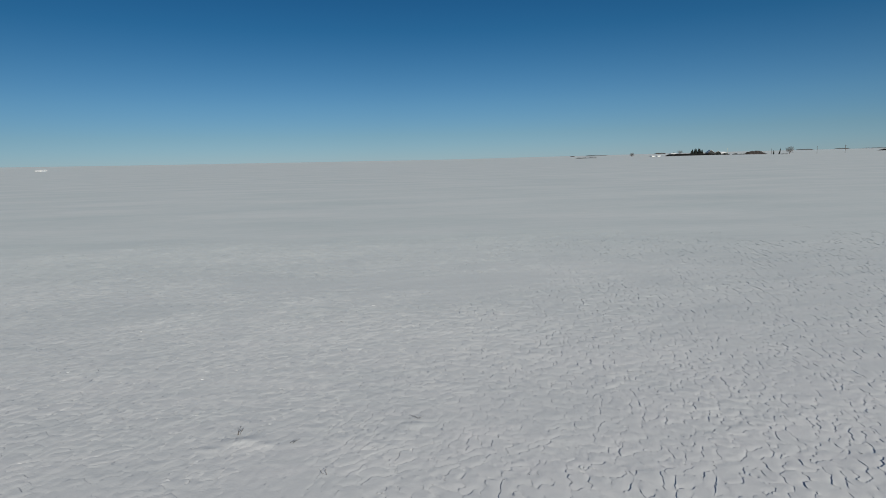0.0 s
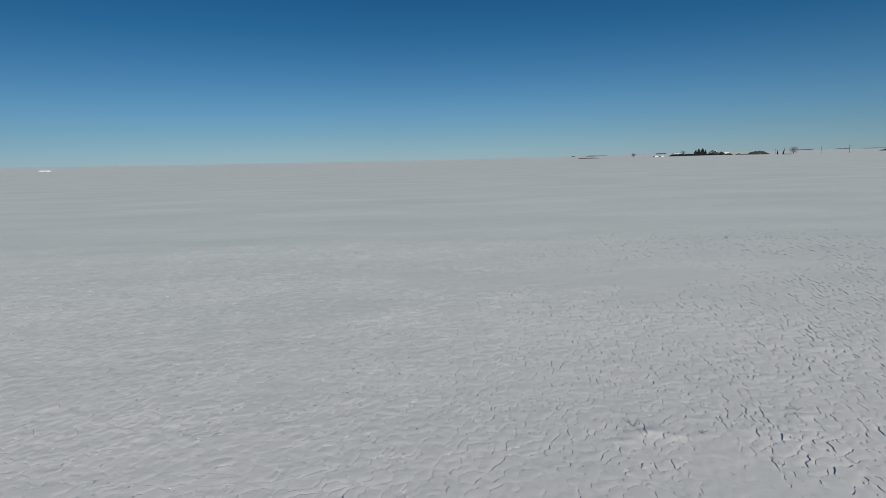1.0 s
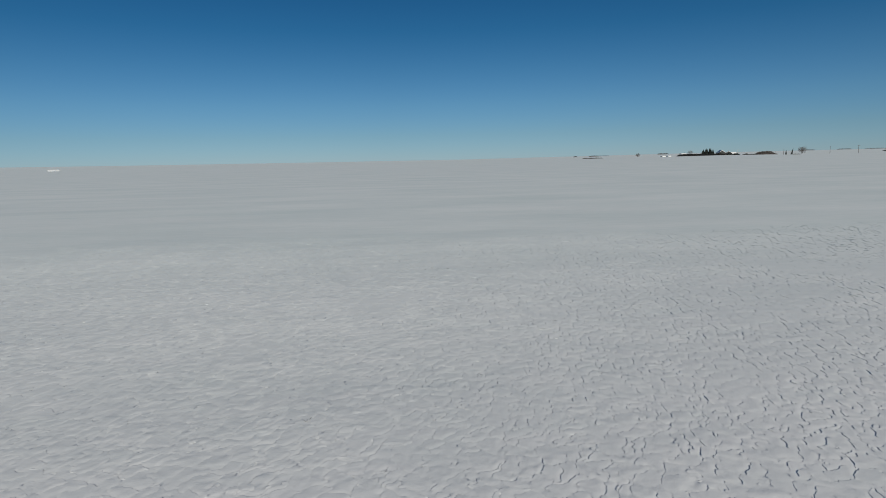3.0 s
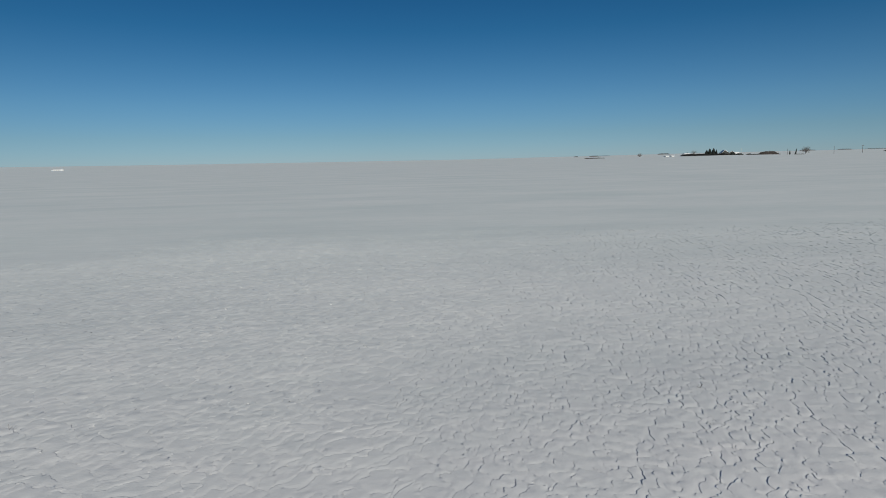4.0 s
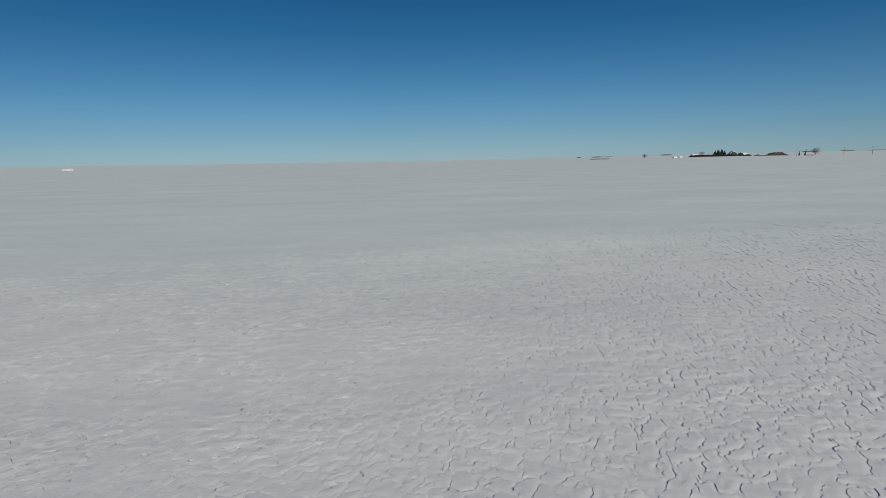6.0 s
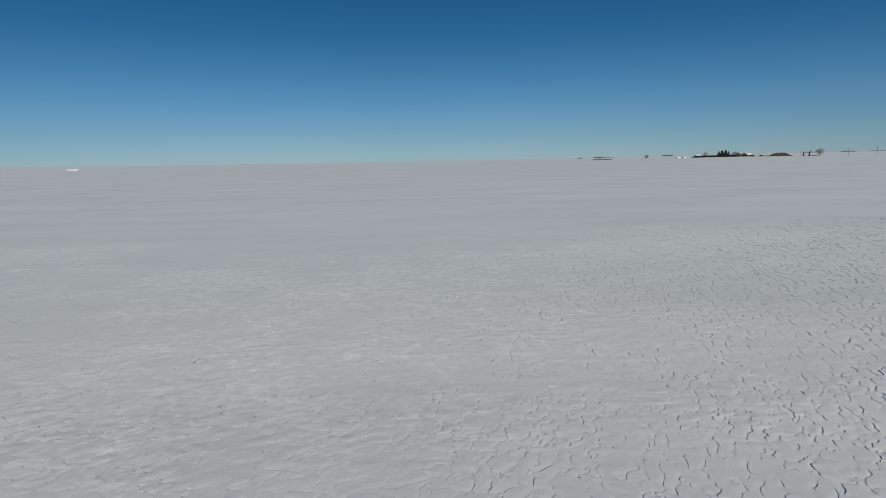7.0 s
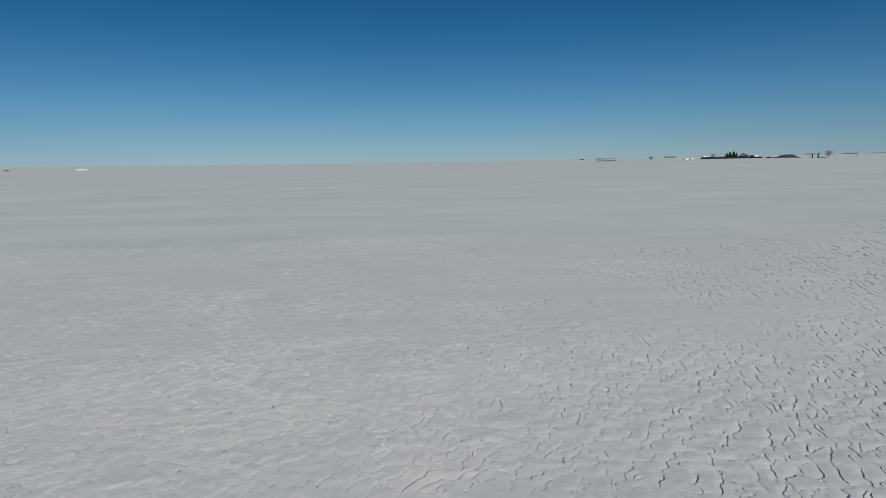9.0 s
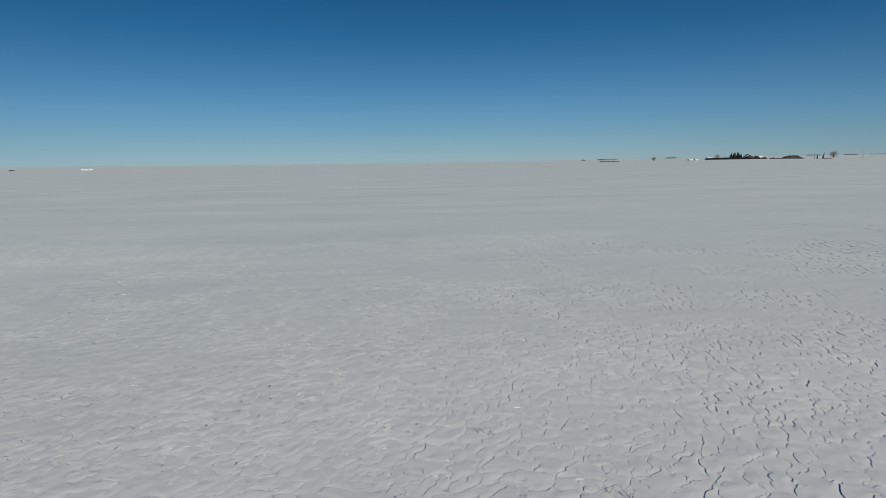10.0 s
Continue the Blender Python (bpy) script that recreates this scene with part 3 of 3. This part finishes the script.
# ---- buildings ----
def house(name, x, y, wide, deep, wall_high, roof_high, wall_mat, label, category, turn=0, windows=2, door=True, chimney=False, group=""):
    """A small gabled building: four walls, snow-laden roof slabs, openings with frames and panes."""
    ob = thing(name, x, y, label, category, group, turn=turn, sink=0.1)
    hx, hy, th = wide / 2, deep / 2, 0.16
    for sign in (-1, 1):
        part("long_wall", box(bmesh.new(), -hx, hx, sign * hy - (th if sign > 0 else 0), sign * hy + (th if sign < 0 else 0), 0, wall_high), wall_mat, ob)
        bm = bmesh.new()
        x0 = sign * hx - sign * 0.003
        x1 = x0 - sign * th
        prof = [(-hy + th, 0), (hy - th, 0), (hy - th, wall_high), (0, wall_high + roof_high - 0.05), (-hy + th, wall_high)]
        a = [bm.verts.new((x0, py, pz)) for py, pz in prof]
        b = [bm.verts.new((x1, py, pz)) for py, pz in prof]
        bm.faces.new(a), bm.faces.new(b[::-1])
        for k in range(5):
            bm.faces.new((a[k], a[(k + 1) % 5], b[(k + 1) % 5], b[k]))
        part("gable_wall", bm, wall_mat, ob)
        bm = bmesh.new()
        over = 0.35
        ey, ez = sign * (hy + over), wall_high - roof_high * over / hy
        low, top = 0.02, 0.26
        prof = [(0, wall_high + roof_high + low), (ey, ez + low), (ey, ez + low + 0.14), (ey * 0.9, ez + (roof_high * over / hy) * 0.3 + low + top), (0, wall_high + roof_high + top)]
        a = [bm.verts.new((-hx - over, py, pz)) for py, pz in prof]
        b = [bm.verts.new((hx + over, py, pz)) for py, pz in prof]
        bm.faces.new(a), bm.faces.new(b[::-1])
        for k in range(5):
            bm.faces.new((a[k], a[(k + 1) % 5], b[(k + 1) % 5], b[k]))
        part("roof", bm, ROOF_SNOW, ob, "snow-covered roof slope")
    spots = [(-hx + wide * (k + 1) / (windows + 1 + (1 if door else 0))) for k in range(windows + (1 if door else 0))]
    for k, wx in enumerate(spots):
        if door and k == len(spots) // 2:
            d = part("door", box(bmesh.new(), wx - 0.45, wx + 0.45, -hy - 0.05, -hy - 0.003, 0.1, min(2.0, wall_high - 0.1), 0.01), DARK_BOARDS, ob)
            part("handle", box(bmesh.new(), wx + 0.30, wx + 0.36, -hy - 0.10, -hy - 0.05, 0.95, 1.05, 0.01), GREY_METAL, d)
            continue
        z0, z1 = wall_high * 0.42, wall_high * 0.82
        w = part("window", box(bmesh.new(), wx - 0.55, wx + 0.55, -hy - 0.04, -hy - 0.003, z0, z1, 0.01), WHITE_PAINT, ob)
        for s in (-1, 1):
            part("pane", box(bmesh.new(), wx + s * 0.26 - 0.22, wx + s * 0.26 + 0.22, -hy - 0.055, -hy - 0.043, z0 + 0.08, z1 - 0.08), GLASS, w)
    if chimney:
        part("chimney", box(bmesh.new(), hx * 0.35, hx * 0.35 + 0.5, -0.25, 0.25, wall_high + roof_high * 0.6, wall_high + roof_high + 0.8, 0.03), DARK_BOARDS, ob)
    return ob


def pole(x, y, high, label, arms=0, mat=None, radius=0.13, lean=0.0, name="utility_pole", group="poles along the field"):
    ob = thing(name, x, y, label, "pole", group, turn=8, sink=0.3)
    part("shaft", tube(bmesh.new(), [(0, 0, 0), (lean * 0.5, 0, high * 0.5), (lean, 0, high + 0.3)], [radius, radius * 0.9, radius * 0.72], 9), mat or POLE_WOOD, ob, smooth=True)
    for k in range(arms):
        z = high - 0.35 - 0.8 * k
        arm = part("crossarm", box(bmesh.new(), lean - 1.15, lean + 1.15, -0.2, -0.09, z, z + 0.13, 0.01), POLE_WOOD, ob)
        for s in (-1.0, -0.5, 0.5, 1.0):
            part("insulator", tube(bmesh.new(), [(lean + s, -0.145, z + 0.13), (lean + s, -0.145, z + 0.2), (lean + s, -0.145, z + 0.27)], [0.03, 0.055, 0.03], 7), CERAMIC, arm)
    return ob


# ---- the farm on the far side of the field ----
house("shed", 244.8, 540, 3.3, 3.0, 0.48, 0.38, WHITE_PAINT, "small white shed under a snow-covered roof", "shed", turn=12, windows=1, door=False, group="white sheds")
house("shed", 250.9, 541, 2.8, 3.0, 0.42, 0.34, WHITE_PAINT, "low white shed half drifted over with snow", "shed", turn=10, windows=1, door=False, group="white sheds")
thicket("hedge", 262, 519, 27, 3.5, 2.3, 3, "dense dark leafless hedge along the farmyard", "hedge", DARK_TWIGS, 5200, 0.10, lumps=0.3)
house("farmhouse", 274.5, 560, 5.0, 5, 1.9, 0.8, WHITE_PAINT, "white farmhouse with a snow-covered gable roof", "house", turn=6, windows=2, chimney=True)
bare_tree(272.0, 541, 5.8, 3.3, 4, "bare round-crowned deciduous tree behind the dark hedge", 1000, 0.08)
for k, (dx, h, s) in enumerate(((0.2, 4.0, 1.7), (1.9, 5.6, 2.0), (3.7, 6.5, 2.1), (5.4, 5.9, 2.0), (7.2, 6.8, 2.1), (8.9, 6.2, 1.9), (10.3, 5.4, 1.6))):
    spruce(272.2 + dx, 520 + (k % 2) * 1.3, h, s, 20 + k, "dark green pointed spruce in a tight row by the farm")
thicket("hedge", 284.5, 518, 17, 2.5, 1.9, 8, "low dark leafless hedge between spruces and barn", "hedge", DARK_TWIGS, 2600, 0.12)
house("barn", 295.6, 530, 8.0, 6.4, 2.0, 2.3, DARK_BOARDS, "dark wooden barn with a snow-laden gable roof", "barn", turn=76, windows=1, group="dark farm buildings")
house("barn", 302.2, 528, 6.0, 5.6, 1.7, 1.7, DARK_BOARDS, "smaller dark wooden barn with snow on its gable roof", "barn", turn=62, windows=1, group="dark farm buildings")
thicket("evergreen_shrub", 290.4, 522, 3.4, 2.0, 2.6, 9, "low dark evergreen shrub beside the barn", "shrub", NEEDLES, 900, 0.45)
thicket("evergreen_shrub", 299.0, 521, 3.6, 2.0, 2.9, 10, "dark evergreen shrub between the two barns", "shrub", NEEDLES, 900, 0.45)
thicket("evergreen_shrub", 306.0, 521, 3.2, 2.0, 2.0, 11, "low dark evergreen shrub at the barn's corner", "shrub", NEEDLES, 700, 0.45)
house("farmhouse", 318.0, 548, 5.0, 5, 1.5, 1.2, WHITE_PAINT, "white farmhouse with a broad snow-covered roof", "house", turn=-10, windows=3)
pole(318.4, 540, 6.2, "slender faded yellow yard pole by the farmhouse", 0, YELLOW_PAINT, 0.10, 0, "yard_pole", "")
thicket("shrub", 315.5, 538, 7, 2.5, 1.7, 12, "dark leafless shrubs in front of the farmhouse", "shrub", DARK_TWIGS, 700, 0.3)
thicket("shrub", 326.5, 540, 5, 2, 1.4, 13, "low leafless shrubs beside the farmhouse", "shrub", DARK_TWIGS, 500, 0.3)
thicket("hedge", 332.5, 540, 9, 2, 0.9, 14, "low straggling hedge drifted with snow", "hedge", DARK_TWIGS, 700, 0.2)
thicket("shelterbelt", 346.0, 540, 19.5, 7, 4.2, 15, "rounded reddish-brown thicket of bare willows", "thicket", BROWN_TWIGS, 5200, 0.4, lumps=0.5)

# ---- poles and lone trees beside the farm ----
pole(309.0, 460, 4.8, "slender weathered wooden pole in the snow", 0, None, 0.12)
spruce(307.6, 455, 3.7, 0.55, 31, "short narrow dark evergreen standing alone in snow")
lean_tree = spruce(312.3, 455, 5.3, 0.6, 32, "narrow dark evergreen leaning to one side")
lean_tree.matrix_world = lean_tree.matrix_world @ pose(0, 0, 0, 0, 0, -math.degrees(lean_tree.matrix_world.to_euler().z)) @ pose(0, 0, 0, 0, 13, 0)
thicket("hedge", 315.6, 454, 6.5, 1.4, 0.6, 33, "low dark brush half buried in snow", "hedge", DARK_TWIGS, 400, 0.2)
bare_tree(319.4, 452.4, 7.4, 4.0, 34, "lone bare deciduous tree with a fan-shaped crown", 2600, 0.04)
pole(325.8, 430, 5.6, "weathered wooden utility pole without crossarm", 0, None, 0.13)
pole(340.7, 420, 6.2, "weathered wooden utility pole with a crossarm", 1, None, 0.15)

# ---- distance ----
bare_tree(407.3, 979, 9.0, 5.0, 41, "lone rounded bare tree far out on the field", 4200, -0.06)
thicket("hedge", 319, 950, 34, 4, 1.6, 42, "long low grey-brown brush line across the field", "hedge", BROWN_TWIGS, 2600, 0.1)
thicket("shelterbelt", 1163, 1300, 50, 14, 5.0, 43, "far dark shelterbelt of leafless trees", "thicket", DARK_TWIGS, 3500, 0.25)
for fx, fy, fl, fh, fs in ((688, 2214, 15, 3.7, 51), (759, 2214, 36, 4.5, 52), (993, 2125, 39, 4.7, 53), (1020, 2210, 17, 3.8, 58), (1832, 2500, 78, 5.5, 54), (2170, 2700, 74, 5.5, 55), (2972, 3400, 215, 7.5, 56), (828, 2296, 49, 2.5, 57)):
    thicket("shelterbelt", fx, fy, fl, 14, fh, fs, "faint grey tree line on the horizon", "tree line", BROWN_TWIGS, 1500, 0.12, "far tree lines")
house("long_shed", -281.4, 503, 7.5, 4, 0.6, 0.5, WHITE_PAINT, "long white shed with a snow-covered roof on the horizon", "shed", turn=-24, windows=2, door=False)
thicket("hedge", -337.2, 500, 3.6, 2, 1.1, 61, "small dark brush clump on the snowy horizon", "hedge", DARK_TWIGS, 300, 0.3)


# ---- dry weeds in the snow ----
def weed(x, y, high, seed, label, stems=2, lean=0.15, twiggy=3, tips=()):
    """A dry weed; its stems end at the given tips, or lean at random."""
    rnd = random.Random(seed)
    ob = thing("dry_weed", x, y, label, "weed", "dry weeds in the snow", sink=0.02)
    for s in range(len(tips) or stems):
        a = rnd.uniform(0, 2 * math.pi)
        out = Vector((math.cos(a), 0.4 * math.sin(a), 0)) * lean * high * rnd.uniform(0.5, 1.5)
        root = Vector((rnd.gauss(0, 0.012), rnd.gauss(0, 0.01), 0))
        h = high * rnd.uniform(0.75, 1.05)
        tip = root + out + Vector((0, 0, h))
        mid = root.lerp(tip, 0.5) - out * rnd.uniform(0.1, 0.45)
        if tips:
            tip = Vector(tips[s])
            mid = root.lerp(tip, 0.5) + Vector((0, 0, 0.006))
        stem = part("stem", tube(bmesh.new(), [root, mid, tip], [0.0016, 0.0013, 0.0008], 5), STRAW, ob)
        for k in range(rnd.randint(max(0, twiggy - 1), twiggy)):
            p = mid.lerp(tip, rnd.uniform(-0.4, 0.8))
            b = rnd.uniform(0, 2 * math.pi)
            q = p + Vector((math.cos(b) * 0.18, math.sin(b) * 0.1, rnd.uniform(0.05, 0.2))) * high
            part("twig", tube(bmesh.new(), [p, p.lerp(q, 0.5) + Vector((0, 0, 0.003)), q], [0.0010, 0.0008, 0.0006], 4), STRAW, stem)
    return ob


UPRIGHT = "thin dry weed stem poking through the snow"
BRANCHED = "branched dry weed poking through the crusted snow"
weed(-26.84, 3.75, 0.10, 71, BRANCHED, twiggy=5, tips=((-0.062, 0.09, 0.06), (0.012, 0.01, 0.10)))
weed(-26.73, 3.71, 0.08, 72, "branched dry weed with one long stem lying on the snow", twiggy=3, tips=((-0.030, 0.04, 0.055), (-0.010, 0.012, 0.085), (0.42, 0.0, 0.024)))
weed(-27.1, 4.2, 0.06, 73, UPRIGHT, twiggy=0, tips=((-0.012, 0.08, 0.05),))
weed(-27.05, 4.18, 0.06, 74, UPRIGHT, twiggy=0, tips=((-0.006, 0.08, 0.052),))
weed(-27.46, 3.86, 0.045, 75, UPRIGHT, 1, 0.3, 1)
weed(-27.0, 4.35, 0.04, 76, UPRIGHT, 2, 0.3, 1)
weed(-26.94, 4.40, 0.04, 77, UPRIGHT, 1, 0.3, 1)
weed(-16.40, 3.61, 0.06, 78, UPRIGHT, 1, 0.4, 1)
weed(-16.47, 3.80, 0.04, 79, UPRIGHT, 1, 0.1, 0)
weed(-16.57, 4.39, 0.07, 80, UPRIGHT, 1, 0.05, 0)
weed(-16.46, 4.37, 0.07, 81, UPRIGHT, 1, 0.05, 0)
weed(-16.26, 4.32, 0.07, 82, UPRIGHT, 2, 0.05, 0)
weed(-17.2, 4.68, 0.035, 83, UPRIGHT, 1, 0.5, 1)
weed(-16.91, 3.40, 0.07, 84, UPRIGHT, 1, 0.2, 1)
weed(-17.2, 3.42, 0.09, 85, UPRIGHT, 1, 0.5, 0)
weed(-10.77, 4.43, 0.05, 86, BRANCHED, 3, 0.5, 2)
weed(-8.59, 4.37, 0.035, 87, UPRIGHT, 1, 0.3, 1)
weed(-33.2, 3.45, 0.07, 88, BRANCHED, 3, 0.9, 3)
weed(-33.86, 4.31, 0.07, 101, BRANCHED, 3, 0.9, 2)
weed(-33.81, 4.25, 0.05, 102, BRANCHED, 2, 1.0, 2)
weed(-33.69, 3.99, 0.06, 103, UPRIGHT, 1, 0.9, 0)
weed(-36.44, 4.21, 0.03, 104, UPRIGHT, 1, 0.6, 0)
weed(-1.00, 3.49, 0.06, 105, BRANCHED, 3, 0.8, 2)
weed(-0.71, 2.97, 0.07, 106, BRANCHED, 2, 0.3, 3)
weed(-33.3, 3.52, 0.06, 89, UPRIGHT, 2, 0.7, 1)
weed(-34.35, 3.85, 0.04, 90, UPRIGHT, 1, 0.3, 0)
weed(-34.25, 3.84, 0.05, 91, UPRIGHT, 1, 0.1, 1)
weed(-34.25, 5.17, 0.06, 92, BRANCHED, 2, 0.4, 2)
weed(-1.46, 3.67, 0.10, 93, BRANCHED, 4, 0.7, 3)
weed(-0.02, 3.79, 0.07, 94, BRANCHED, 3, 0.8, 2)
weed(-3.36, 5.42, 0.05, 95, UPRIGHT, 1, 0.3, 1)
weed(-32.48, 5.08, 0.04, 96, UPRIGHT, 1, 0.3, 0)
weed(-32.1, 3.99, 0.03, 97, UPRIGHT, 1, 0.3, 0)
weed(-20.34, 3.51, 0.06, 98, UPRIGHT, 2, 0.4, 1)
weed(-20.11, 4.60, 0.03, 99, UPRIGHT, 1, 0.3, 0)
